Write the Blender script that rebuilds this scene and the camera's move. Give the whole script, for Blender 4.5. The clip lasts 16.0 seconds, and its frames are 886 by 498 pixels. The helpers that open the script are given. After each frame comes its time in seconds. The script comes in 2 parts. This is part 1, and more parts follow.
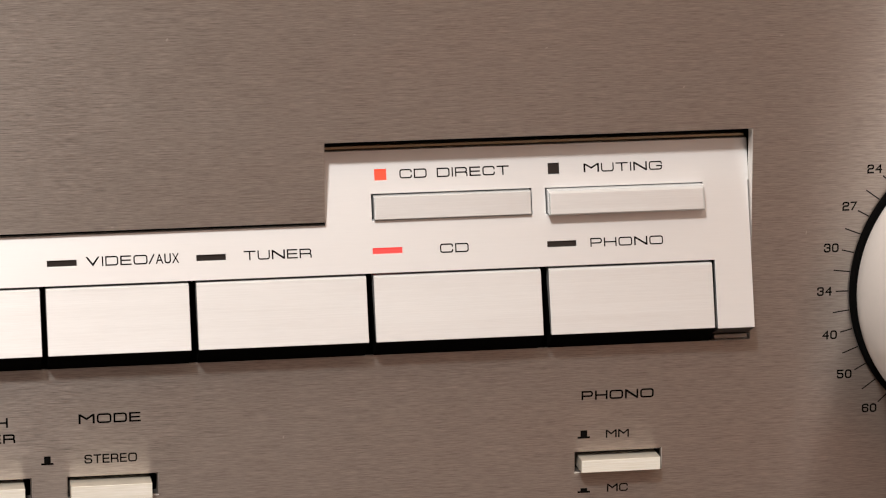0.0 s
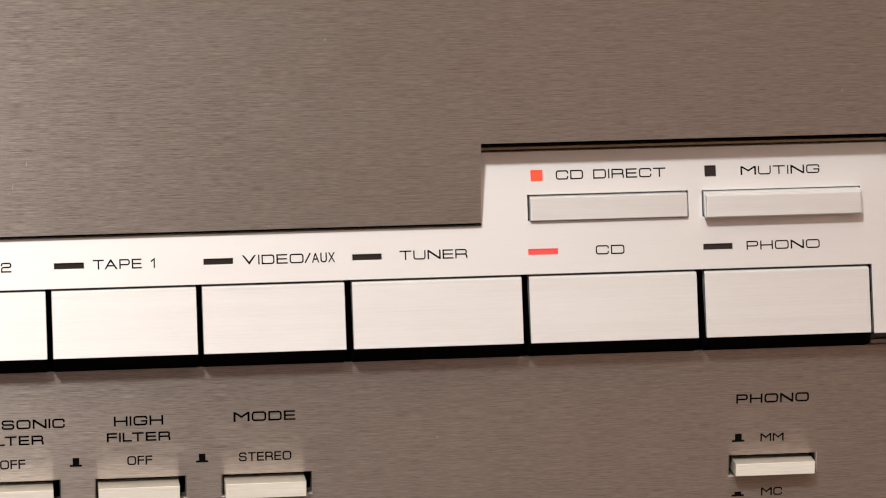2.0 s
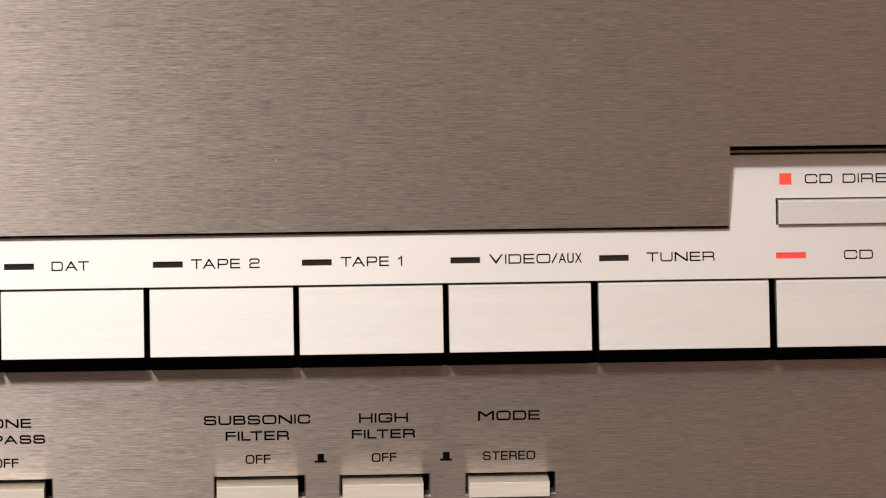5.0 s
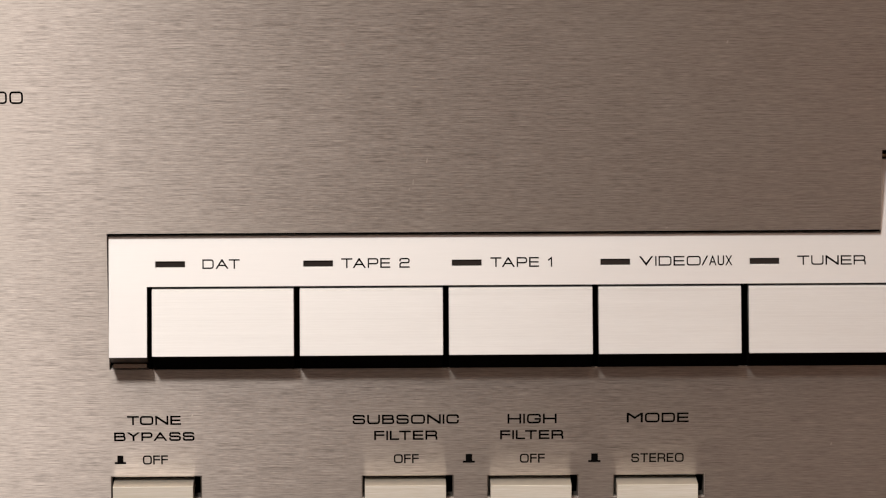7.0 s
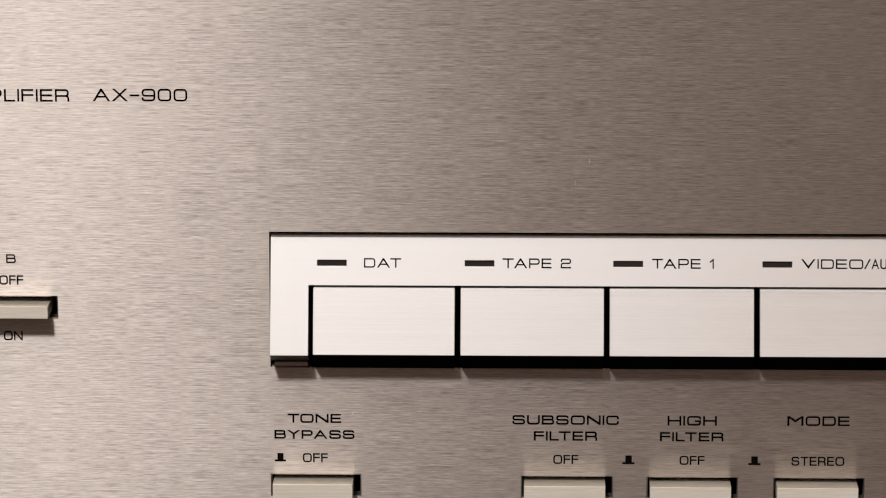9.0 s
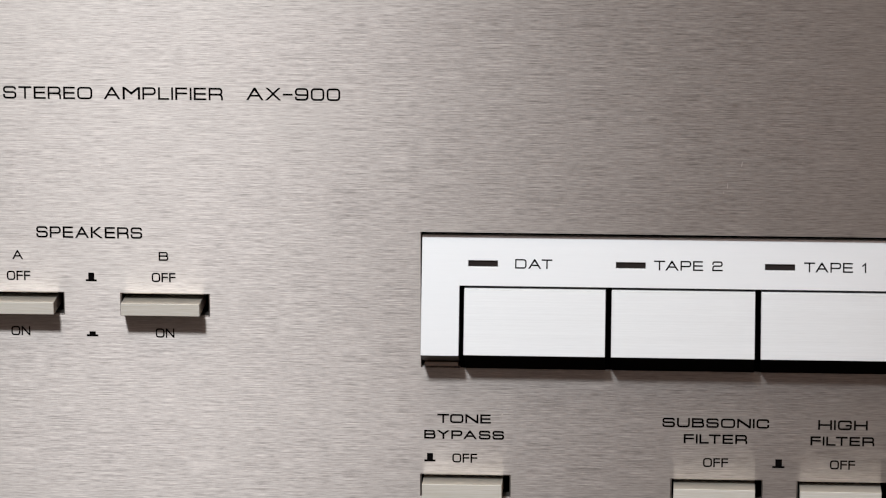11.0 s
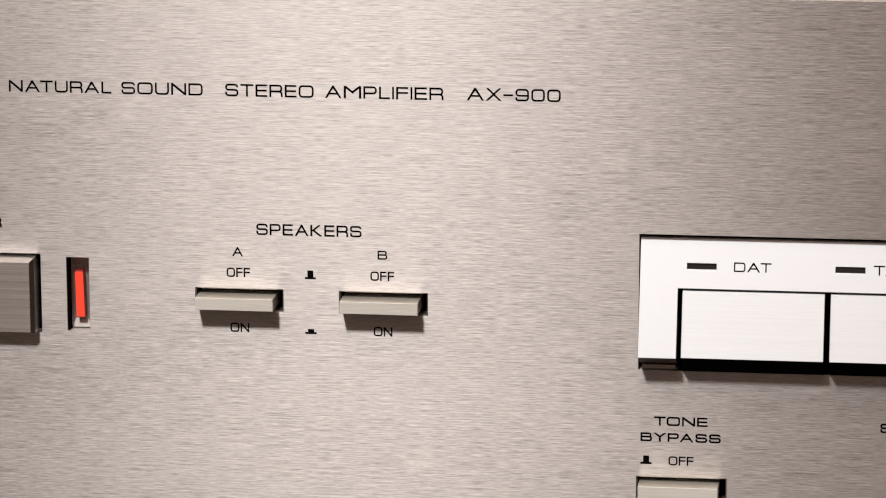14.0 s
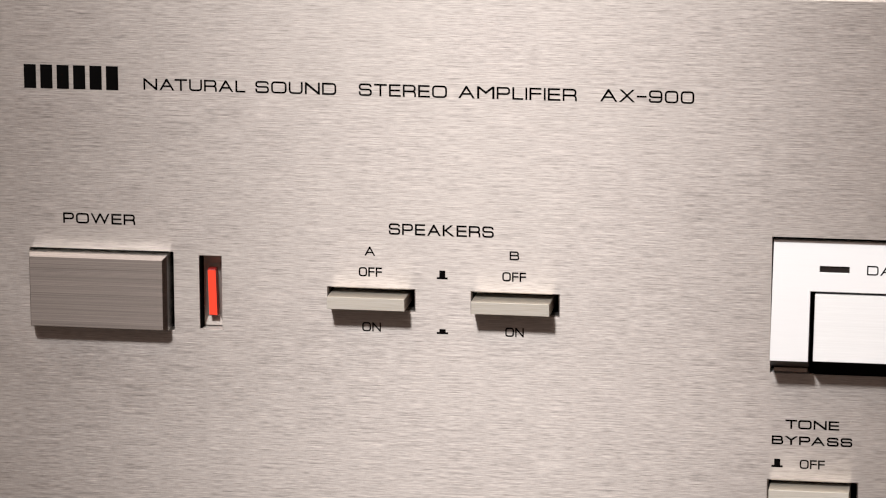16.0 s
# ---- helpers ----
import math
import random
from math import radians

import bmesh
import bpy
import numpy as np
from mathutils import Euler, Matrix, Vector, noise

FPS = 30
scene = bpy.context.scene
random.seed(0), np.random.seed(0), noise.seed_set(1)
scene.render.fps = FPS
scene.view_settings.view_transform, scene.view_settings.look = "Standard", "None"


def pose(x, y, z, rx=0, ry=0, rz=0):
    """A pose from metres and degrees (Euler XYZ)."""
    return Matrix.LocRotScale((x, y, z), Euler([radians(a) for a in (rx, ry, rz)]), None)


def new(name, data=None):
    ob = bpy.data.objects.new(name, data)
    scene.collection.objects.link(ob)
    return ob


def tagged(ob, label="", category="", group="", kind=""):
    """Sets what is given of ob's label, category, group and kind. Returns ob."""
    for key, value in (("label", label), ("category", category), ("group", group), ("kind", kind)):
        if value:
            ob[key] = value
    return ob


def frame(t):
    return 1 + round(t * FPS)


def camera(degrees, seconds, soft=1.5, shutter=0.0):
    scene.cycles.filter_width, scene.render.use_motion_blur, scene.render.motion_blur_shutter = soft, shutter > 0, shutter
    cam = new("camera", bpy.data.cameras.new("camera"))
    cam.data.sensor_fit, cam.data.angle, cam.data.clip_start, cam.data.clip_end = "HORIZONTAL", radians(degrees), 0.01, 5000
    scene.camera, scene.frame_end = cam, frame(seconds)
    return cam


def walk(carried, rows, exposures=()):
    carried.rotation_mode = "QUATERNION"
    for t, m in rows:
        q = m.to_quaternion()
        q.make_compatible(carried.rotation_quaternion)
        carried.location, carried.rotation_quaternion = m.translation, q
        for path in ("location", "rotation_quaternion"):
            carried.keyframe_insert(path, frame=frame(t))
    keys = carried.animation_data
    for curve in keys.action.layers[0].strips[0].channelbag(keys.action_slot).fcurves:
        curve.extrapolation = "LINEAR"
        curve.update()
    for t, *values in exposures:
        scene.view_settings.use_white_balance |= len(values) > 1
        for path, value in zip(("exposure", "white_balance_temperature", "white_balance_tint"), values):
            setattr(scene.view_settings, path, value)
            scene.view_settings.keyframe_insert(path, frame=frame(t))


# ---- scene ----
# A stereo amplifier, panned over by a camera that stands half a metre in front of it. Sizes below are in millimetres.
MM = 0.001
cam = camera(13.07, 16.0, soft=1.15)
EYE = (0.04259, -0.59652, 0.24331)
PAN = [  # seconds, yaw, pitch, roll
    (0.0, -9.390, -12.925, -0.14), (0.5, -8.785, -12.919, -0.14), (1.0, -8.176, -12.914, -0.15), (1.5, -7.603, -12.912, -0.14),
    (2.0, -7.024, -12.906, -0.14), (2.5, -6.487, -12.903, -0.12), (3.0, -5.721, -12.899, -0.10), (3.5, -5.252, -12.900, -0.09),
    (4.0, -4.462, -12.896, -0.10), (6.3, -1.915, -12.886, -0.11), (6.5, -1.620, -12.883, -0.11), (7.0, -0.991, -12.879, -0.11),
    (7.5, -0.355, -12.878, -0.11), (8.0, 0.250, -12.874, -0.10), (8.5, 0.864, -12.871, -0.11), (9.0, 1.463, -12.871, -0.10),
    (11.3, 4.100, -12.852, -0.10), (11.5, 4.331, -12.852, -0.11), (12.0, 4.973, -12.847, -0.13), (12.5, 5.505, -12.841, -0.12),
    (13.0, 6.108, -12.835, -0.13), (13.5, 6.608, -12.835, -0.12), (14.0, 7.083, -12.832, -0.11), (14.5, 7.506, -12.831, -0.11),
    (15.0, 8.105, -12.823, -0.10), (15.5, 8.665, -12.820, -0.10), (16.0, 9.090, -12.819, -0.11),
]
EXPOSURES = [  # seconds, stops, kelvin, tint
    (0.0, 0.04, 6500, 10), (2.5, -0.04, 6500, 10.5), (3.5, -0.09, 6720, 12), (4.0, -0.14, 6740, 12.5), (7.0, -0.47, 6720, 12), (9.0, -0.56, 6470, 11.5),
    (11.3, -0.56, 5800, 6.5), (12.5, -0.48, 5950, 8.5), (13.0, -0.47, 6030, 9.5), (13.5, -0.46, 6160, 10.5), (16.0, -0.40, 6230, 11),
]
walk(cam, [(t, pose(*EYE, 90 + pitch, 0, yaw) @ pose(0, 0, 0, 0, 0, roll)) for t, yaw, pitch, roll in PAN], EXPOSURES)

# ---- light: one warm ceiling lamp, up in front and a little to one side, in a closed room ----
world = bpy.data.worlds.new("world")
scene.world = world
world.use_nodes = True
world.node_tree.nodes["Background"].inputs[0].default_value = (1.0, 0.85, 0.7, 1)
world.node_tree.nodes["Background"].inputs[1].default_value = 0.02
lamp_data = bpy.data.lights.new("ceiling_lamp", "POINT")
lamp_data.energy, lamp_data.color, lamp_data.shadow_soft_size = 159.0, (1.0, 0.95, 0.905), 0.10
lamp = new("ceiling_lamp", lamp_data)
lamp.location = (-0.33, -1.27, 1.64)


# ---- materials ----
def mat(name, color, rough=0.5, metal=0.0, **more):
    m = bpy.data.materials.new(name)
    m.use_nodes = True
    b = m.node_tree.nodes["Principled BSDF"]
    b.inputs["Base Color"].default_value = (*color, 1)
    b.inputs["Roughness"].default_value = rough
    b.inputs["Metallic"].default_value = metal
    for key, value in more.items():
        b.inputs[key.replace("_", " ")].default_value = value
    return m


def streaks(m, scale, detail=3.0, rough=0.6):
    """A noise drawn out along x: (per metre along x, across y, across z)."""
    n = m.node_tree.nodes
    mp = n.new("ShaderNodeMapping")
    mp.inputs["Scale"].default_value = scale
    nz = n.new("ShaderNodeTexNoise")
    nz.inputs["Scale"].default_value, nz.inputs["Detail"].default_value, nz.inputs["Roughness"].default_value = 1.0, detail, rough
    geo = n.new("ShaderNodeNewGeometry")
    m.node_tree.links.new(geo.outputs["Position"], mp.inputs["Vector"])
    m.node_tree.links.new(mp.outputs["Vector"], nz.inputs["Vector"])
    return nz.outputs["Fac"]


def ramp(m, fac, lo, hi, a, b):
    r = m.node_tree.nodes.new("ShaderNodeMapRange")
    for key, value in (("From Min", lo), ("From Max", hi), ("To Min", a), ("To Max", b)):
        r.inputs[key].default_value = value
    m.node_tree.links.new(fac, r.inputs["Value"])
    return r.outputs["Result"]


def brushed(name, color, rough, aniso=0.9, grain=1.0, vary=0.12, coarse=(110, 3000, 3600), fine=(320, 9000, 11000), metal=1.0, polish=0.0):
    """Metal brushed along x: grooves that scatter light up and down, with longer and shorter streaks."""
    m = mat(name, color, rough, metal, Anisotropic=aniso)
    t, link = m.node_tree.nodes, m.node_tree.links.new
    b = t["Principled BSDF"]
    across = t.new("ShaderNodeCombineXYZ")
    across.inputs[2].default_value = 1.0
    link(across.outputs[0], b.inputs["Tangent"])
    c, f = streaks(m, coarse), streaks(m, fine, 2.0)
    wide = streaks(m, (9, 40, 45), 3.0)
    both = t.new("ShaderNodeMath")
    both.operation = "ADD"
    link(c, both.inputs[0])
    link(f, both.inputs[1])
    bump = t.new("ShaderNodeBump")
    bump.inputs["Strength"].default_value, bump.inputs["Distance"].default_value = 0.35 * grain, 0.00002
    link(both.outputs[0], bump.inputs["Height"])
    link(bump.outputs[0], b.inputs["Normal"])
    mix = t.new("ShaderNodeMix")
    mix.data_type = "RGBA"
    mix.inputs[6].default_value = (*[v * (1 - vary) for v in color], 1)
    mix.inputs[7].default_value = (*[min(1, v * (1 + vary)) for v in color], 1)
    link(ramp(m, both.outputs[0], 0.65, 1.35, 0, 1), mix.inputs[0])
    link(mix.outputs[2], b.inputs["Base Color"])
    gloss = t.new("ShaderNodeMath")
    gloss.operation = "MULTIPLY"
    link(ramp(m, wide, 0.3, 0.7, rough * 0.92, rough * 1.08), gloss.inputs[0])
    link(ramp(m, both.outputs[0], 0.7, 1.3, 1 - polish, 1 + polish), gloss.inputs[1])
    link(gloss.outputs[0], b.inputs["Roughness"])
    return m


def speckled(name, color, rough, metal, scale, vary=0.08):
    m = mat(name, color, rough, metal)
    t, link = m.node_tree.nodes, m.node_tree.links.new
    f = streaks(m, (scale, scale, scale), 4.0)
    mix = t.new("ShaderNodeMix")
    mix.data_type = "RGBA"
    mix.inputs[6].default_value = (*[v * (1 - vary) for v in color], 1)
    mix.inputs[7].default_value = (*[v * (1 + vary) for v in color], 1)
    link(f, mix.inputs[0])
    link(mix.outputs[2], t["Principled BSDF"].inputs["Base Color"])
    link(ramp(m, f, 0.3, 0.7, rough * 0.9, rough * 1.1), t["Principled BSDF"].inputs["Roughness"])
    return m


def glowing(name, color, strength):
    m = mat(name, (0.5, 0.03, 0.02), 0.35)
    b = m.node_tree.nodes["Principled BSDF"]
    b.inputs["Emission Color"].default_value = (*color, 1)
    b.inputs["Emission Strength"].default_value = strength
    return m


PANEL = brushed("brushed_panel", (0.415, 0.384, 0.358), 0.42, 0.985, grain=1.0, vary=0.40, coarse=(130, 8800, 8800), fine=(480, 12000, 12000), metal=0.86, polish=0.2)
FASCIA = brushed("brushed_fascia", (0.764, 0.785, 0.795), 0.5, 0.5, grain=0.1, vary=0.012, metal=0.8)
KEY = brushed("brushed_key", (0.75, 0.77, 0.776), 0.5, 0.55, grain=0.5, vary=0.05, coarse=(16, 4000, 4500), metal=0.75, polish=0.12)
POWER = brushed("brushed_power", (0.245, 0.215, 0.195), 0.45, 0.9, grain=1.5, vary=0.36, coarse=(10, 8000, 8000), fine=(45, 13000, 13000))
CHAMPAGNE = brushed("champagne_metal", (0.96, 0.945, 0.81), 0.55, 0.3, grain=0.9, vary=0.16, coarse=(90, 5000, 5500), fine=(300, 11000, 11000), metal=0.22)
SHANK = speckled("smooth_metal", (0.88, 0.84, 0.74), 0.4, 0.7, 900, 0.03)
POLISHED = speckled("polished_metal", (0.88, 0.86, 0.83), 0.25, 1.0, 900, 0.03)
SHADED_METAL = mat("shaded_metal", (0.10, 0.09, 0.085), 0.5, 0.5)
SLEEVE = mat("sleeve_metal", (0.30, 0.28, 0.26), 0.35, 0.8)
KNOB = speckled("satin_knob", (0.95, 0.93, 0.91), 0.5, 0.55, 700, 0.03)
NICK = mat("bare_metal", (0.58, 0.55, 0.52), 0.5, 0.6)
EDGE = mat("cut_metal", (0.80, 0.77, 0.74), 0.5, 0.4)
BLACK = mat("black_plastic", (0.005, 0.005, 0.005), 0.5, Specular_IOR_Level=0.2)
MATT = mat("matt_black", (0.003, 0.003, 0.003), 0.9, Specular_IOR_Level=0.02)
CASE = speckled("black_steel", (0.008, 0.008, 0.008), 0.6, 0.0, 300)
INK = mat("black_ink", (0.004, 0.004, 0.004), 0.7, Specular_IOR_Level=0.03)
LENS_OFF = mat("dark_lens", (0.02, 0.016, 0.015), 0.3, Specular_IOR_Level=0.3)
LENS_ON = glowing("red_lens", (1.0, 0.075, 0.03), 1.0)
LENS_ROSE = glowing("rose_red_lens", (0.9, 0.06, 0.06), 0.9)
LENS_RED = mat("red_plastic", (0.35, 0.02, 0.015), 0.3)
GREY = mat("grey_plastic", (0.39, 0.36, 0.33), 0.5, 0.3, Specular_IOR_Level=0.3)
OLIVE = mat("olive_rail", (0.45, 0.38, 0.26), 0.45, 0.6)
CEILING = speckled("ceiling_bounce", (0.48, 0.38, 0.30), 0.8, 0.0, 3)
WALL = speckled("wall_paint", (0.22, 0.185, 0.16), 0.8, 0.0, 3)
UMBER = speckled("dark_reflector", (0.075, 0.048, 0.036), 0.7, 0.0, 4, 0.15)
BROWN = speckled("brown_reflector", (0.86, 0.45, 0.285), 0.7, 0.0, 4, 0.15)
PALE = speckled("pale_reflector", (0.40, 0.375, 0.36), 0.8, 0.0, 3)
FLOOR = speckled("wood_floor", (0.07, 0.042, 0.029), 0.45, 0.0, 5, 0.3)


# ---- building helpers ----
BASE = {}


def part(name, bm, material, parent=None, label="", bevel=0.0, segments=2, smooth=False):
    """Links a bmesh, in millimetres of the room, as one mesh object whose origin is its own middle."""
    bmesh.ops.recalc_face_normals(bm, faces=bm.faces)
    lo = Vector([min(v.co[i] for v in bm.verts) for i in range(3)])
    hi = Vector([max(v.co[i] for v in bm.verts) for i in range(3)])
    mid = (lo + hi) / 2
    for v in bm.verts:
        v.co = (v.co - mid) * MM
    for f in bm.faces:
        f.smooth = smooth
    me = bpy.data.meshes.new(name)
    bm.to_mesh(me)
    bm.free()
    me.materials.append(material)
    ob = new(name, me)
    BASE[ob] = mid * MM
    ob.location = BASE[ob] - (BASE[parent] if parent else Vector())
    ob.parent = parent
    if bevel:
        mod = ob.modifiers.new("bevel", "BEVEL")
        mod.width, mod.segments, mod.limit_method, mod.angle_limit = bevel * MM, segments, "ANGLE", radians(40)
    if label:
        tagged(ob, label)
    return ob


def block(bm, x0, x1, y0, y1, z0, z1):
    made = bmesh.ops.create_cube(bm, size=1)["verts"]
    for v in made:
        v.co = ((x0 + x1) / 2 + v.co.x * (x1 - x0), (y0 + y1) / 2 + v.co.y * (y1 - y0), (z0 + z1) / 2 + v.co.z * (z1 - z0))
    return made


def plate(xs, zs, solid, front, back):
    """A plate cut from a grid of cells: solid(x, z) says which cells stay, front(z) and back(z) give its two faces."""
    bm = bmesh.new()
    xs, zs = sorted(set(xs)), sorted(set(zs))
    vf, vb = {}, {}

    def vert(store, i, j, y):
        if (i, j) not in store:
            store[i, j] = bm.verts.new((xs[i], y(zs[j]), zs[j]))
        return store[i, j]

    keep = {(i, j) for i in range(len(xs) - 1) for j in range(len(zs) - 1) if solid((xs[i] + xs[i + 1]) / 2, (zs[j] + zs[j + 1]) / 2)}
    for i, j in keep:
        ring = [(i, j), (i + 1, j), (i + 1, j + 1), (i, j + 1)]
        bm.faces.new([vert(vf, *c, front) for c in ring])
        bm.faces.new([vert(vb, *c, back) for c in reversed(ring)])
        for a, b, other in ((0, 1, (i, j - 1)), (1, 2, (i + 1, j)), (2, 3, (i, j + 1)), (3, 0, (i - 1, j))):
            if other not in keep:
                side = bm.faces.new([vert(vf, *ring[b], front), vert(vf, *ring[a], front), vert(vb, *ring[a], back), vert(vb, *ring[b], back)])
                side.material_index = 1
    return bm


def inside(x, z, box):
    return box[0] < x < box[1] and box[2] < z < box[3]


def wedge(bm, x0, x1, profile):
    """A bar along x with the outline profile in y and z."""
    a = [bm.verts.new((x0, y, z)) for y, z in profile]
    b = [bm.verts.new((x1, y, z)) for y, z in profile]
    bm.faces.new(a)
    bm.faces.new(list(reversed(b)))
    for i in range(len(profile)):
        j = (i + 1) % len(profile)
        bm.faces.new((a[i], b[i], b[j], a[j]))


def lathe(bm, cx, cz, profile, steps=96):
    """A body turned about an axis along y; profile of (radius, y)."""
    rings = []
    for r, y in profile:
        rings.append([bm.verts.new((cx + r * math.cos(2 * math.pi * k / steps), y, cz + r * math.sin(2 * math.pi * k / steps))) for k in range(steps)])
    for a, b in zip(rings, rings[1:]):
        for k in range(steps):
            bm.faces.new((a[k], a[(k + 1) % steps], b[(k + 1) % steps], b[k]))
    bm.faces.new(rings[-1])


# ---- lettering: the built-in font, widened like the print on the panel; its round letters are squared to bent strokes of one thickness ----
WIDTHS = dict(A=1.28, B=1.06, C=1.08, D=1.12, E=0.97, F=0.92, G=1.14, H=1.12, I=0.13, K=1.12, L=0.84, M=1.34, N=1.18, O=1.22, P=1.03, R=1.08, S=1.08,
              T=1.06, U=1.1, V=1.22, W=1.75, X=1.2, Y=1.22)
KERN = {"LT": 0.17, "TO": 0.08, "TA": 0.14, "AT": 0.14, "PA": 0.1, "YP": 0.06, "BY": 0.06, "RA": 0.04, "FI": -0.02, "AX": 0.06, "X-": 0.05}
# the pen's way through a letter, in a box from 0 to 1; a third number rounds the corner
SQUARED = {
    "O": [[(0.5, 1), (1, 1, 1), (1, 0, 1), (0, 0, 1), (0, 1, 1), (0.5, 1)]],
    "C": [[(1, 0.74), (1, 1, 1), (0, 1, 1), (0, 0, 1), (1, 0, 1), (1, 0.26)]],
    "G": [[(1, 0.76), (1, 1, 1), (0, 1, 1), (0, 0, 1), (1, 0, 1), (1, 0.46), (0.56, 0.46)]],
    "D": [[(0, 0), (0, 1), (1, 1, 1), (1, 0, 1), (0, 0)]],
    "S": [[(0.98, 0.76), (0.98, 1, 1), (0, 1, 1), (0, 0.52, 1), (1, 0.52, 1), (1, 0, 1), (0, 0, 1), (0, 0.25)]],
    "U": [[(0, 1), (0, 0, 1), (1, 0, 1), (1, 1)]],
    "B": [[(0, 0), (0, 1), (0.94, 1, 1), (0.94, 0.53, 1), (0, 0.53)], [(0.7, 0.53), (1, 0.53, 1), (1, 0, 1), (0, 0)]],
    "P": [[(0, 0), (0, 1), (1, 1, 1), (1, 0.42, 1), (0, 0.42)]],
    "R": [[(0, 0), (0, 1), (0.97, 1, 1), (0.97, 0.45, 1), (0, 0.45)], [(0.55, 0.45), (1, 0.45, 1), (1, 0)]],
    "1": [[(0, 0.74), (1, 1), (1, 0)]],
    "/": [[(0, 0), (1, 1)]],
    "2": [[(0, 0.76), (0, 1, 1), (1, 1, 1), (1, 0.52, 1), (0, 0.52, 1), (0, 0), (1, 0)]],
    "3": [[(0, 0.78), (0, 1, 1), (1, 1, 1), (1, 0.53, 1), (0.35, 0.53)], [(0.7, 0.53), (1, 0.53, 1), (1, 0, 1), (0, 0, 1), (0, 0.24)]],
    "5": [[(0.96, 1), (0, 1), (0, 0.58), (1, 0.58, 1), (1, 0, 1), (0, 0, 1), (0, 0.22)]],
    "6": [[(1, 0.8), (1, 1, 1), (0, 1, 1), (0, 0, 1), (1, 0, 1), (1, 0.56, 1), (0, 0.56)]],
    "9": [[(0, 0.2), (0, 0, 1), (1, 0, 1), (1, 1, 1), (0, 1, 1), (0, 0.44, 1), (1, 0.44)]],
}
SQUARED["0"] = SQUARED["O"]
GLYPHS = {}
GAP = 0.17


def glyph(c):
    """A letter of the font in a box of 1 by 1, with its outline's edges, and its natural width and height."""
    if c not in GLYPHS:
        cu = bpy.data.curves.new("glyph", "FONT")
        cu.body, cu.resolution_u = c, 8
        ob = new("glyph", cu)
        me = bpy.data.meshes.new_from_object(ob.evaluated_get(bpy.context.evaluated_depsgraph_get()))
        pts = [(p.co.x, p.co.y) for p in me.vertices]
        faces = [tuple(f.vertices) if f.normal.z > 0 else tuple(reversed(f.vertices)) for f in me.polygons]
        bpy.data.objects.remove(ob)
        bpy.data.curves.remove(cu)
        bpy.data.meshes.remove(me)
        x0, x1 = min(p[0] for p in pts), max(p[0] for p in pts)
        y0, y1 = min(p[1] for p in pts), max(p[1] for p in pts)
        if c != "-":
            pts = [((x - x0) / (x1 - x0), (y - y0) / (y1 - y0)) for x, y in pts]
        else:
            pts = [((x - x0) / (x1 - x0), 0.5 + (y - (y0 + y1) / 2) / 0.68) for x, y in pts]
        ways = [(f[i], f[(i + 1) % len(f)]) for f in faces for i in range(len(f))]
        rim = [w for w in ways if (w[1], w[0]) not in set(ways)]
        GLYPHS[c] = pts, faces, rim, x1 - x0, 0.682
    return GLYPHS[c]


def bent(way, w, h, stroke):
    """The middle line of a stroke through the points of way, rounded at the corners that ask for it."""
    box = [(stroke / 2 + p[0] * (w - stroke), stroke / 2 + p[1] * (h - stroke)) for p in way]
    line = []
    for k, p in enumerate(box):
        if len(way[k]) < 3:
            line.append(Vector(p))
            continue
        p, a, b = Vector(p), Vector(box[k - 1]), Vector(box[k + 1])
        r = min(0.26 * h, (a - p).length * (0.5 if len(way[k - 1]) > 2 else 0.97), (b - p).length * (0.5 if len(way[k + 1]) > 2 else 0.97))
        a, b = p + (a - p).normalized() * r, p + (b - p).normalized() * r
        for q in range(7):
            u = q / 6
            line.append(a * (1 - u) ** 2 + p * (2 * u * (1 - u)) + b * u ** 2)
    return line


def stroked(c, w, h, stroke):
    """A round letter w wide and h high, as strokes of one thickness."""
    pts, faces = [], []
    for way in SQUARED[c]:
        line = bent(way, w, h, stroke)
        line = [p for k, p in enumerate(line) if k == 0 or (p - line[k - 1]).length > 1e-5]
        for end, beside, spot in ((0, 1, way[0]), (-1, -2, way[-1])):
            if spot[0] in (0, 1) or spot[1] in (0, 1):
                line[end] = line[end] + (line[end] - line[beside]).normalized() * (stroke / 2)
        first = len(pts)
        for k, p in enumerate(line):
            a = (p - line[k - 1]).normalized() if k else (line[1] - p).normalized()
            b = (line[k + 1] - p).normalized() if k + 1 < len(line) else a
            n = Vector((-(a + b).y, (a + b).x)).normalized()
            n = n * (stroke / 2 / max(0.5, n.dot(Vector((-a.y, a.x)))))
            pts += [tuple(p + n), tuple(p - n)]
            if k:
                q = first + 2 * k
                faces.append((q - 2, q - 1, q + 1, q))
    return pts, faces


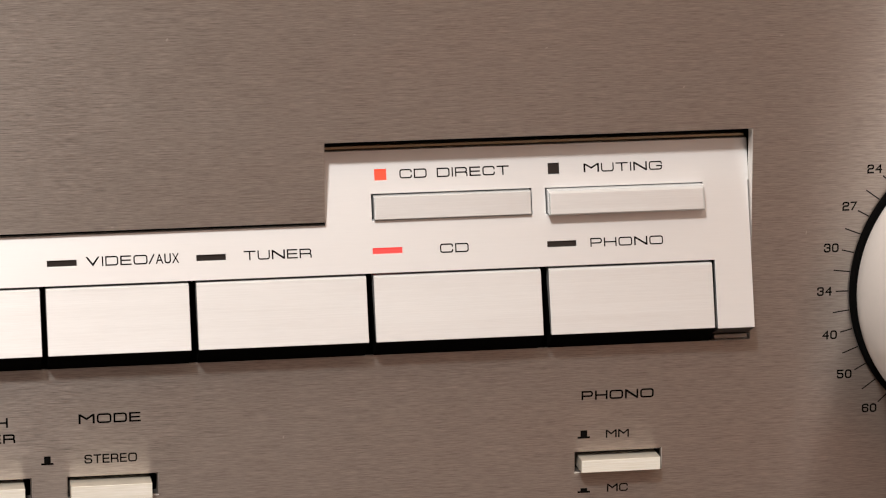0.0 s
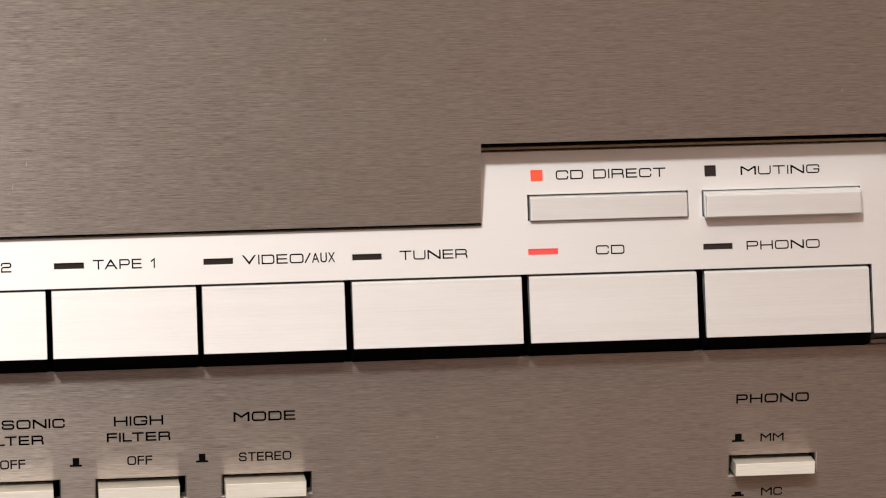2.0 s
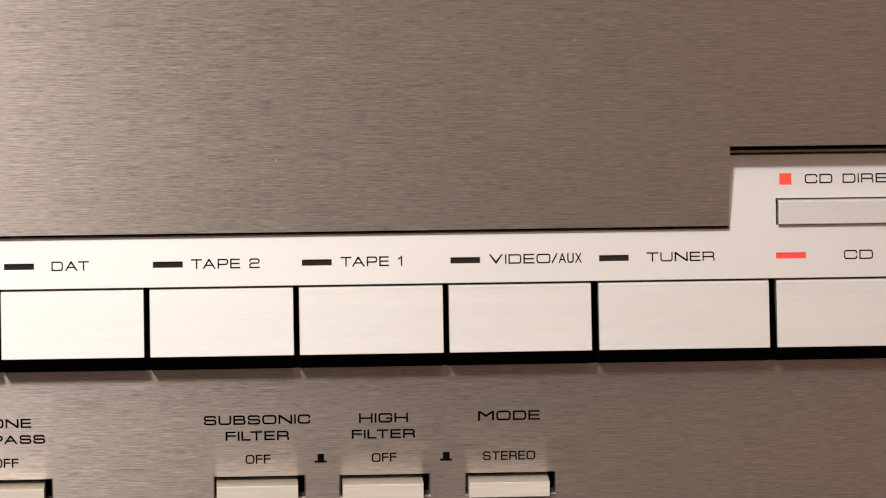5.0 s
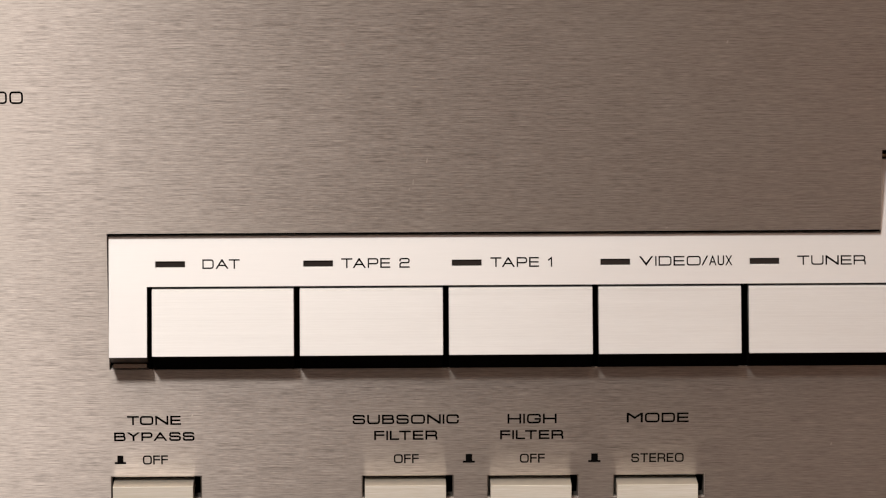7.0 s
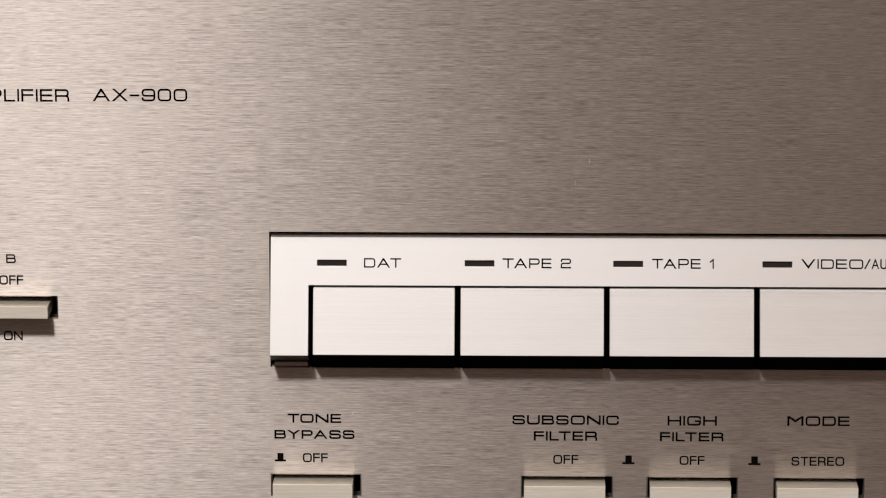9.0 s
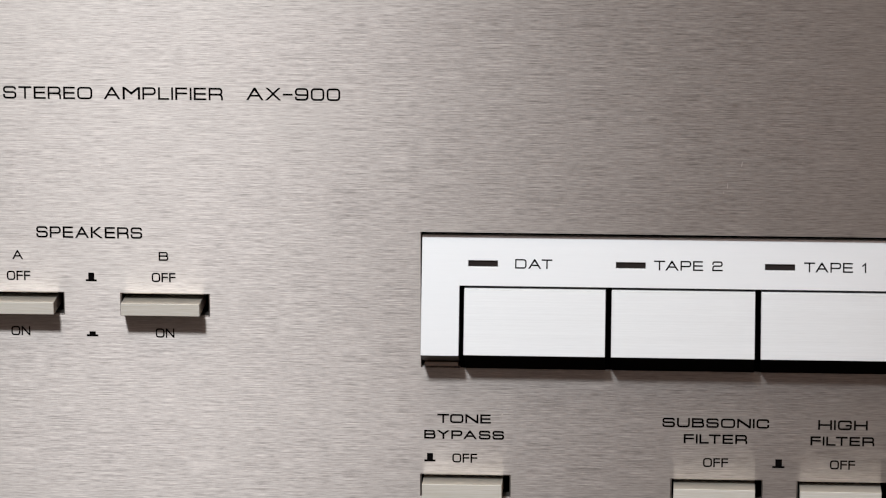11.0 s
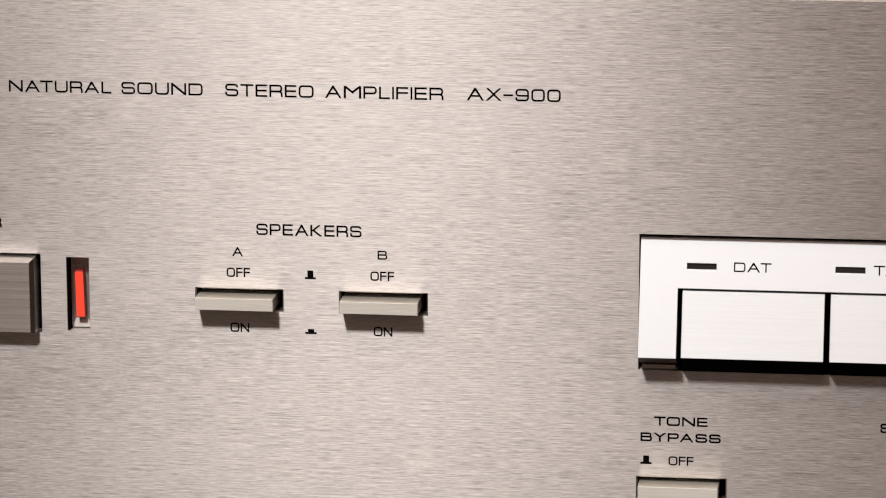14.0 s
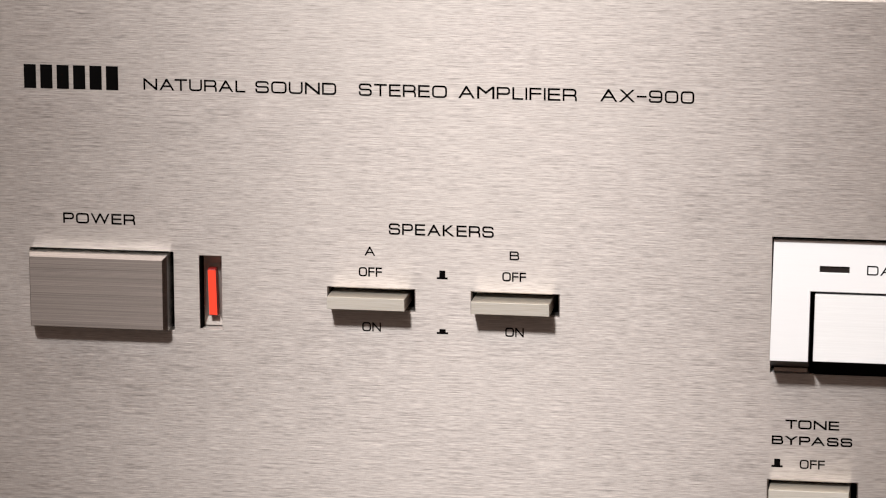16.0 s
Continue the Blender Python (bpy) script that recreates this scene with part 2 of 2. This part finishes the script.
def evened(c, w, h, stroke):
    """The letter w wide and h high, its outline moved so that upright and level strokes are equally thick."""
    pts, faces, rim, nw, nh = glyph(c)
    pts = [(x * w, y * h) for x, y in pts]
    dx, dy = (0.098 * w / nw - stroke) / 2, (0.086 * h / nh - stroke) / 2
    if c in "MNWAVXKY":
        dx = dx * 0.6
    if c in "-I":
        return (pts, faces) if c != "-" else ([(x, h * 0.47 + (stroke / 2 if y > h * 0.5 else -stroke / 2)) for x, y in pts], faces)
    turn = [[] for _ in pts]
    for a, b in rim:
        ex, ey = pts[b][0] - pts[a][0], pts[b][1] - pts[a][1]
        n = math.hypot(ex, ey) or 1.0
        turn[a].append((-ey / n, ex / n))
        turn[b].append((-ey / n, ex / n))
    moved = []
    for (x, y), ns in zip(pts, turn):
        if len(ns) == 2:
            k = max(0.6, 1 + ns[0][0] * ns[1][0] + ns[0][1] * ns[1][1])
            x += (ns[0][0] + ns[1][0]) / k * dx
            y += (ns[0][1] + ns[1][1]) / k * dy
        moved.append((x, y))
    x0, x1 = min(p[0] for p in moved), max(p[0] for p in moved)
    y0, y1 = min(p[1] for p in moved), max(p[1] for p in moved)
    return [((x - x0) / (x1 - x0) * w, (y - y0) / (y1 - y0) * h) for x, y in moved], faces


def lettering(word, x0, x1, z0, z1, parent, surface, weight=0.178):
    """One word between x0 and x1, from its foot z0 to its head z1, on surface(z), which gives y."""
    h = z1 - z0
    stroke = weight * h
    pens, x = [], 0.0
    for c in word:
        if c == " ":
            x += 0.7
            continue
        w = 0.4 if c == "1" else 0.72 if c == "-" else WIDTHS.get(c, 1.0)
        if pens:
            x -= KERN.get(pens[-1][0] + c, 0.0)
        pens.append((c, x, w))
        x += w + GAP
    k = (x1 - x0) / (x - GAP)
    bm = bmesh.new()
    for c, px, w in pens:
        px, w = px * k, w * k
        if c == "I":
            px, w = px + (w - stroke) / 2, stroke
        pts, faces = stroked(c, w, h, stroke) if c in SQUARED else evened(c, w, h, stroke)
        vs = [bm.verts.new((x0 + px + u, surface(z0 + v) - 0.035, z0 + v)) for u, v in pts]
        for f in faces:
            bm.faces.new([vs[i] for i in f])
    return part("lettering", bm, INK, parent)


def flat(z):
    return 0.0


# ---- the room ----
def slab(name, x0, x1, y0, y1, z0, z1, material, label):
    bm = bmesh.new()
    block(bm, x0, x1, y0, y1, z0, z1)
    return tagged(part(name, bm, material), label, "room", kind="structure")


slab("floor", -2100, 2100, -2100, 1100, -60, 0, FLOOR, "brown wooden boards under the amplifier")
# unseen; its brown is chosen to warm the light from above
slab("ceiling", -2100, 2100, -2100, 1100, 2300, 2400, CEILING, "unseen ceiling, brown to warm the light it bounces")
slab("wall_north", -2100, 2100, 1000, 1100, 0, 2300, WALL, "plain beige wall behind the amplifier")
# unseen walls, split and coloured to shape the light that the amplifier mirrors
slab("unseen_wall_pale", 380, 2100, -2100, -2000, 851, 2300, PALE, "unseen wall, pale to keep the fascia reflections neutral")
slab("unseen_wall_brown", 380, 2100, -2100, -1995, 0, 850, BROWN, "unseen low wall, brown to warm the panel reflections")
slab("unseen_wall_dark", -2100, 379, -2100, -2000, 0, 2300, UMBER, "unseen wall, dark to deepen the shadows on the panel")
slab("wall_west", -2100, -2000, -2000, 1000, 0, 2300, WALL, "plain beige side wall of the room")
slab("wall_east", 2000, 2100, -2000, 1000, 0, 2300, WALL, "plain beige side wall of the room")

# ---- the amplifier ----
LEFT, RIGHT, LOW, TOP = -136.0, 299.0, 13.0, 148.25
amp = new("stereo_amplifier")
BASE[amp] = Vector((81.5, 190, 0)) * MM
amp.location = BASE[amp]
tagged(amp, "silver stereo amplifier with brushed aluminium front, switched on", "amplifier")

# holes in the front panel: x0, x1, z0, z1
POWER_HOLE = (-121.13, -97.10, 90.70, 103.90)
LAMP_HOLE = (-92.88, -89.15, 91.20, 103.45)
SPEAKER_A, SPEAKER_B = (-71.78, -57.37, 95.24, 99.06), (-48.36, -33.98, 95.24, 99.06)
TONE, SUBSONIC, HIGH = (-0.37, 14.18, 66.0, 69.85), (39.80, 54.57, 65.9, 69.75), (59.92, 74.62, 65.85, 69.68)
MODE, PHONO_MM = (80.15, 94.86, 65.85, 69.66), (162.86, 177.49, 66.1, 69.75)
BANK_LOW, BANK_HIGH = (-0.2, 192.0, 87.45, 109.65), (122.2, 192.0, 100.0, 122.5)
HOLES = [POWER_HOLE, LAMP_HOLE, SPEAKER_A, SPEAKER_B, TONE, SUBSONIC, HIGH, MODE, PHONO_MM, BANK_LOW, BANK_HIGH]
xs, zs = [LEFT, RIGHT], [LOW, TOP - 0.8, TOP]
for hole in HOLES:
    xs += hole[:2]
    zs += hole[2:]
front_panel = part("front_panel", plate(xs, zs, lambda x, z: not any(inside(x, z, h) for h in HOLES),
                                        lambda z: 0.8 if z == TOP else 0.0, lambda z: 3.0), PANEL, amp,
                   "horizontally brushed aluminium front panel with printed black lettering", bevel=0.26, segments=3)
front_panel.data.materials.append(EDGE)

# the casing behind it, open towards the panel
for name, walls in (("top_cover", (LEFT + 1, RIGHT - 1, 3.05, 380, TOP - 2.5, TOP - 1)), ("base_plate", (LEFT + 1, RIGHT - 1, 3.05, 380, LOW + 1, LOW + 2.5)),
                    ("side_plate", (LEFT + 1, LEFT + 2.5, 3.05, 380, LOW + 2.55, TOP - 2.55)), ("side_plate", (RIGHT - 2.5, RIGHT - 1, 3.05, 380, LOW + 2.55, TOP - 2.55)),
                    ("back_plate", (LEFT + 2.55, RIGHT - 2.55, 378, 380, LOW + 2.55, TOP - 2.55))):
    bm = bmesh.new()
    block(bm, *walls)
    part(name, bm, CASE, amp, "black steel casing plate", bevel=0.3)
for fx in (LEFT + 40, RIGHT - 40):
    for fy in (45, 335):
        bm = bmesh.new()
        bmesh.ops.create_cone(bm, cap_ends=True, segments=32, radius1=19, radius2=21, depth=LOW + 1, matrix=Matrix.Translation((fx, fy, (LOW + 1) / 2)))
        part("foot", bm, BLACK, amp, "round black plastic foot")

# ---- the sloping fascia of the input selector ----
SLOPE, FLUSH = 0.28, 105.5


def slant(z):
    return (z - FLUSH) * SLOPE


SLOT = (6.07, 185.7, 80.0, 101.25)
LOWER_LIGHTS = [(7.42, 12.07), (30.82, 35.47), (54.33, 59.00), (77.88, 82.54), (101.55, 106.22), (129.83, 134.62), (158.24, 163.01)]
UPPER_LIGHTS = [(130.64, 132.56), (158.91, 160.76)]
CD_KEY, MUTING_KEY = (129.95, 156.05, 109.40, 113.52), (158.30, 184.30, 109.35, 113.47)
cuts = [SLOT, CD_KEY, MUTING_KEY] + [(a, b, 104.2, 105.15) for a, b in LOWER_LIGHTS] + [(a, b, 115.55, 117.3) for a, b in UPPER_LIGHTS]
xs, zs = [0.0, 122.34, 191.8, 191.97], [90.5, 108.95, 113.6, 120.25]
for hole in cuts:
    xs += hole[:2]
    zs += hole[2:]
zs = [z for z in zs if z >= 90.5]
fascia = part("selector_fascia", plate(xs, zs, lambda x, z: not any(inside(x, z, h) for h in cuts) and (z < 108.95 or x > 122.34) and (x < 191.8 or z > 113.6),
                                       slant, lambda z: slant(z) + 1.2), FASCIA, amp,
              "pale aluminium selector fascia that slopes outwards", bevel=0.06)
fascia.data.materials.append(FASCIA)
# its two cheeks under the slope, and the rail in the shade of its upper edge
for x0, x1 in ((0.02, 6.05), (185.72, 191.83)):
    bm = bmesh.new()
    wedge(bm, x0, x1, [(slant(90.5) + 0.02, 90.46), (slant(90.5) + 1.3, 90.48), (4.0, 95.0), (6.0, 95.0), (6.0, 88.55), (0.3, 88.55)])
    # the shade of the underside is put into this darker metal
    part("cheek", bm, SHADED_METAL, fascia, bevel=0.08)
    bm = bmesh.new()
    block(bm, x0 + 0.4, x1 - 0.3, 0.0, 2.6, 87.75, 88.4)
    part("lip", bm, GREY, fascia, "narrow grey lip below the sloping end", bevel=0.06)
bm = bmesh.new()
block(bm, 122.5, 191.6, 4.5, 6.5, 120.5, 120.95)
part("rail", bm, OLIVE, fascia, "dull brass-coloured rail in the upper gap", bevel=0.08)

# window lights of the fascia
for k, (a, b) in enumerate(LOWER_LIGHTS + UPPER_LIGHTS):
    z0, z1 = (104.2, 105.15) if k < len(LOWER_LIGHTS) else (115.55, 117.3)
    lit = k in (5, 7)
    bm = bmesh.new()
    wedge(bm, a + 0.02, b - 0.02, [(slant(z0) + 0.32, z0 + 0.02), (slant(z1) + 0.32, z1 - 0.02), (slant(z1) + 2, z1 - 0.02), (slant(z0) + 2, z0 + 0.02)])
    part("indicator", bm, {5: LENS_ROSE, 7: LENS_ON}.get(k, LENS_OFF), fascia, "lit red indicator window" if lit else "unlit dark indicator window")

# a black bar added as shade in the gaps, and the seven input keys
bm = bmesh.new()
block(bm, 6.1, 185.68, 0.4, 6.5, 87.5, 88.9)
part("gap_shade_bar", bm, MATT, fascia)
for a, b in ((6.79, 29.26), (30.16, 52.86), (53.75, 76.56), (77.47, 100.14), (101.30, 128.58), (129.75, 156.97), (158.24, 185.22)):
    bm = bmesh.new()
    top, foot, rim = 100.85, 90.62, 0.3
    wedge(bm, a, b, [(slant(foot), foot), (slant(top - rim), top - rim), (slant(top) + 0.35, top), (slant(top) + 2.5, top - 0.2), (slant(foot) + 0.9, foot)])
    key = part("input_key", bm, KEY, amp, "wide pale brushed aluminium input key", bevel=0.07)
    bm = bmesh.new()
    wedge(bm, a + 0.1, b - 0.1, [(slant(foot) + 0.12, foot - 0.05), (slant(foot) + 1.0, foot + 0.02), (slant(top) + 2.6, top - 0.3), (8, top - 0.3), (8, 87.5), (-0.1, 87.5)])
    part("key_body", bm, MATT, key, "black plastic underside")


def button(name, x0, x1, z0, z1, out, rim, face, label, back=6.0, lean=0.0, base=flat, parent=None):
    """A push button that stands out of its hole: a front with bevelled edges, and the smooth shank behind it."""
    def y(z, d):
        return base(z) * (1 - lean) + base((z0 + z1) / 2) * lean - d
    outer = [(x0, z0), (x1, z0), (x1, z1), (x0, z1)]
    edge, lip = min(rim, 0.18), 0.12 if rim > 0.1 else 0.01
    inner = [(x0 + edge, z0 + edge), (x1 - rim, z0 + edge), (x1 - rim, z1 - rim), (x0 + edge, z1 - rim)]
    rings = [[(x, y(z, out), z) for x, z in inner], [(x, y(z, out - rim * 0.9), z) for x, z in outer], [(x, y(z, out - rim * 0.9 - lip), z) for x, z in outer],
             [(x, base(z) + back, z) for x, z in outer]]
    made = []
    for first, last in ((0, 2), (2, 3)):
        bm = bmesh.new()
        loops = [[bm.verts.new(c) for c in ring] for ring in rings[first:last + 1]]
        bm.faces.new(loops[0])
        bm.faces.new(list(reversed(loops[-1])))
        for a, b in zip(loops, loops[1:]):
            for i in range(4):
                j = (i + 1) % 4
                bm.faces.new((a[i], a[j], b[j], b[i]))
        made.append(bm)
    front = part(name, made[0], face, parent or amp, label, bevel=0.05 if rim > 0.1 else 0.0)
    part("shank", made[1], {POWER: POLISHED, KEY: KEY}.get(face, SHANK), front)
    return front


button("cd_direct_key", 130.25, 155.8, 109.6, 113.25, 0.9, 0.12, KEY, "narrow aluminium key, pressed in", 2.0, 0.22, slant)
button("muting_key", 158.5, 184.1, 109.6, 113.3, 2.3, 0.3, KEY, "narrow aluminium key, standing out", 2.0, 0.15, slant)

# ---- push buttons of the panel ----
button("power_button", -120.75, -97.85, 91.1, 103.5, 2.35, 0.64, POWER, "large dark brushed power button, pressed in")
PRESSED, OUT, HALF = (3.0, 0.8, 1.05, 0.5, 1.3, "pressed in"), (3.1, 0.5, 0.88, 0.5, 1.3, "standing out"), (2.4, 0.65, 0.95, 0.8, 0.75, "standing out")
for hole, (out, below, above, west, east, word) in ((SPEAKER_A, PRESSED), (SPEAKER_B, PRESSED), (TONE, OUT), (SUBSONIC, OUT), (HIGH, OUT), (MODE, OUT), (PHONO_MM, HALF)):
    button("push_button", hole[0] + west, hole[1] - east, hole[2] + below, hole[3] - above, out, 0.035, CHAMPAGNE, "small champagne push button, " + word)

# thin sleeves that line the holes of the small buttons
for x0, x1, z0, z1 in (SPEAKER_A, SPEAKER_B, TONE, SUBSONIC, HIGH, MODE, PHONO_MM):
    t = 0.2
    part("hole_insert", plate([x0 + 0.02, x0 + t, x1 - t, x1 - 0.02], [z0 + 0.02, z0 + t, z1 - t, z1 - 0.02],
                         lambda x, z: not inside(x, z, (x0 + t, x1 - t, z0 + t, z1 - t)), lambda z: 0.3, lambda z: 2.9), SLEEVE, front_panel, bevel=0.07)

# ---- the power light in its recess ----
bm = bmesh.new()
x0, x1, z0, z1 = LAMP_HOLE
outer = [(x0 + 0.38, z0 + 0.25), (x1 - 0.12, z0 + 0.25), (x1 - 0.12, z1 - 0.45), (x0 + 0.38, z1 - 0.45)]
inner = [(x0 + 0.9, z0 + 1.6), (x1 - 0.9, z0 + 1.6), (x1 - 0.9, z1 - 1.8), (x0 + 0.9, z1 - 1.8)]
o = [bm.verts.new((x, 1.9, z)) for x, z in outer]
i_ = [bm.verts.new((x, 2.6, z)) for x, z in inner]
p = [bm.verts.new((x, 4.4, z)) for x, z in outer]
for a in range(4):
    b = (a + 1) % 4
    bm.faces.new((o[a], o[b], i_[b], i_[a]))
    bm.faces.new((o[a], o[b], p[b], p[a]))
bm.faces.new(i_)
bm.faces.new(p)
recess = part("light_recess", bm, GREY, amp, "sloping metallic recess of the power light")
# matt black strip in place of the shade on the left wall
bm = bmesh.new()
block(bm, x0 + 0.02, x0 + 0.3, 0.3, 4.4, z0 + 0.05, z1 - 0.05)
part("hole_insert", bm, MATT, recess, "black strip standing in for shade on the recess wall")
bm = bmesh.new()
wedge(bm, -91.65, -90.3, [(1.2, 93.3), (1.2, 100.8), (1.5, 101.05), (3.3, 101.05), (3.3, 93.1), (1.5, 93.1)])
for v in bm.verts:
    v.co.x -= (v.co.z - 97) * 0.025
part("power_light", bm, LENS_RED, recess, "glowing red upright power light", bevel=0.1)
bm = bmesh.new()
block(bm, -91.62, -90.33, 1.08, 1.19, 93.35, 100.75)
for v in bm.verts:
    v.co.x -= (v.co.z - 97) * 0.025
part("lit_face", bm, LENS_ON, recess)

# ---- the volume knob ----
KX, KZ = 234.2, 94.85
bm = bmesh.new()
lathe(bm, KX, KZ, [(25.6, 0.02), (25.6, -0.8), (25.3, -1.1), (23.0, -1.1)], 128)
volume = part("volume_knob", bm, MATT, amp, "large round silver volume knob on a black collar")
bm = bmesh.new()
lathe(bm, KX, KZ, [(24.3, -1.0), (24.7, -1.5), (24.7, -1.8), (24.68, -3.0), (24.3, -28.0), (24.28, -29.2), (24.2, -29.6), (23.4, -30.6), (22.2, -31.0), (21.6, -31.0), (2.0, -31.0)], 128)
part("knob_cap", bm, KNOB, volume, "satin silver cap", smooth=True)
for k in range(13):
    turn = radians(136.8 + 7.2 * k)
    r0, r1 = 25.7, 27.85 if k % 2 == 0 else 28.5
    bm = bmesh.new()
    d, s = Vector((math.cos(turn), 0, math.sin(turn))), Vector((-math.sin(turn), 0, math.cos(turn))) * 0.1
    mid = Vector((KX, -0.035, KZ))
    bm.faces.new([bm.verts.new(mid + d * r + s * q) for r, q in ((r0, -1), (r1, -1), (r1, 1), (r0, 1))])
    part("scale_mark", bm, INK, front_panel)
for word, x, z in (("24", 212.47, 115.11), ("27", 208.43, 109.05), ("30", 205.45, 102.18), ("34", 204.45, 94.92), ("40", 205.46, 87.54), ("50", 208.09, 80.81), ("60", 212.45, 74.83)):
    lettering(word, x - 1.25, x + 1.25, z - 0.75, z + 0.75, front_panel, flat)

# ---- print on the panel ----
for word, x0, x1, z0, z1 in (
    ("NATURAL", -101.54, -84.83, 130.45, 132.35), ("SOUND", -83.20, -70.03, 130.45, 132.40), ("STEREO", -66.39, -52.16, 130.45, 132.45),
    ("AMPLIFIER", -50.35, -31.40, 130.50, 132.50), ("AX-900", -27.71, -12.81, 130.60, 132.60),
    ("SPEAKERS", -61.66, -44.62, 107.95, 109.80),
    ("POWER", -115.35, -103.35, 108.10, 109.85), ("TONE", 2.42, 11.01, 78.35, 79.85), ("BYPASS", 0.29, 13.13, 75.70, 77.15),
    ("SUBSONIC", 38.41, 55.39, 78.25, 79.80), ("FILTER", 41.83, 51.96, 75.60, 77.15), ("HIGH", 63.17, 71.03, 78.20, 79.80),
    ("FILTER", 61.99, 72.13, 75.60, 77.10), ("MODE", 82.25, 92.19, 78.25, 79.85), ("PHONO", 164.03, 176.06, 78.35, 79.90),
):
    lettering(word, x0, x1, z0, z1, front_panel, flat, 0.288 / (z1 - z0))
for word, x0, x1, z0, z1 in (
    ("A", -65.64, -63.88, 104.35, 105.85), ("B", -42.06, -40.51, 104.40, 105.85), ("OFF", -66.58, -62.79, 100.90, 102.43),
    ("OFF", -43.24, -39.41, 100.88, 102.41), ("ON", -66.09, -63.02, 91.82, 93.34), ("ON", -42.76, -39.75, 91.76, 93.28),
    ("OFF", 4.82, 8.82, 71.80, 73.30), ("OFF", 44.97, 48.96, 71.73, 73.23), ("OFF", 65.17, 69.16, 71.68, 73.18), ("STEREO", 83.04, 91.46, 71.65, 73.13),
    ("MM", 168.12, 171.97, 71.84, 73.19), ("MC", 168.37, 171.86, 62.65, 64.0),
):
    lettering(word, x0, x1, z0, z1, front_panel, flat, 0.158)
for word, x0, x1, z0, z1 in (
    ("DAT", 14.83, 20.73, 104.0, 105.45), ("TAPE 2", 36.80, 47.63, 104.0, 105.50), ("TAPE 1", 60.42, 70.19, 104.02, 105.52), ("VIDEO", 83.97, 93.76, 104.08, 105.55),
    ("/AUX", 93.93, 98.78, 104.08, 105.60), ("TUNER", 109.09, 119.96, 104.08, 105.52), ("CD DIRECT", 134.68, 152.51, 115.75, 117.20),
    ("MUTING", 164.76, 177.71, 115.68, 117.05), ("CD", 140.71, 145.38, 104.02, 105.45), ("PHONO", 165.29, 177.29, 104.04, 105.42),
):
    lettering(word, x0, x1, z0, z1, fascia, slant, 0.145)


def push_mark(x0, x1, z0, z1):
    """The printed sign of a button: a bar with a block on it."""
    bm = bmesh.new()
    for a, b, c, d in ((x0, x1, z0, z0 + 0.32), (x0 + (x1 - x0) * 0.24, x1 - (x1 - x0) * 0.22, z0 + 0.32, z1)):
        bm.faces.new([bm.verts.new((x, -0.035, z)) for x, z in ((a, c), (b, c), (b, d), (a, d))])
    part("push_mark", bm, INK, front_panel)


for mark in ((0.31, 2.10, 71.90, 73.30), (56.02, 57.95, 71.75, 73.20), (76.14, 78.10, 71.72, 73.15), (163.41, 165.47, 71.90, 73.25), (163.46, 165.53, 62.66, 63.45),
             (-53.87, -52.10, 100.88, 102.30), (-53.89, -52.04, 91.81, 92.63)):
    push_mark(*mark)

# the maker's mark, as six plain upright bars
for k in range(6):
    bm = bmesh.new()
    a = -121.3 + 2.72 * k
    bm.faces.new([bm.verts.new((x, -0.035, z)) for x, z in ((a, 130.25), (a + 2.0, 130.25), (a + 2.0, 134.15), (a, 134.15))])
    part("maker_mark", bm, INK, front_panel, "bold black bar of the maker's mark")

# ---- dust and small scratches on the panel ----
for x, z, w, h in ((97.5, 139.9, 0.35, 0.5), (158.0, 136.75, 0.5, 0.2), (196.5, 137.6, 0.5, 0.2), (180.5, 129.7, 0.35, 0.35), (127.15, 139.85, 0.5, 0.2), (48.2, 117.7, 0.16, 1.1),
                   (88.3, 110.15, 0.5, 0.25), (115.1, 74.5, 0.3, 0.5), (54.0, 86.9, 0.3, 0.4), (50.4, 121.2, 0.2, 0.9), (47.6, 116.6, 0.14, 0.5), (12.8, 79.9, 0.25, 0.5), (201.2, 104.9, 0.2, 0.7)):
    bm = bmesh.new()
    bm.faces.new([bm.verts.new((x + u * w * 0.5, -0.02, z + v * h * 0.5)) for u, v in ((-1, -0.6), (-0.2, -1), (0.7, -0.3), (1, 0.8), (0.3, 1), (-0.5, 0.2))])
    part("scratch", bm, NICK, front_panel)

# nicks along the cut edges of the power light's and the power button's holes
chance = random.Random(5)
for x0, x1, z0, z1 in (LAMP_HOLE, POWER_HOLE):
    for k in range(9):
        x = chance.choice((x0 - 0.14, x0 - 0.1, x1 + 0.16))
        z, w, h = chance.uniform(z0, z1), chance.uniform(0.08, 0.16), chance.uniform(0.1, 0.32)
        bm = bmesh.new()
        bm.faces.new([bm.verts.new((x + u * w * 0.5, -0.02, z + v * h * 0.5)) for u, v in ((-1, -0.4), (0.1, -1), (1, -0.2), (0.5, 0.9), (-0.4, 1))])
        part("nick", bm, NICK, front_panel)
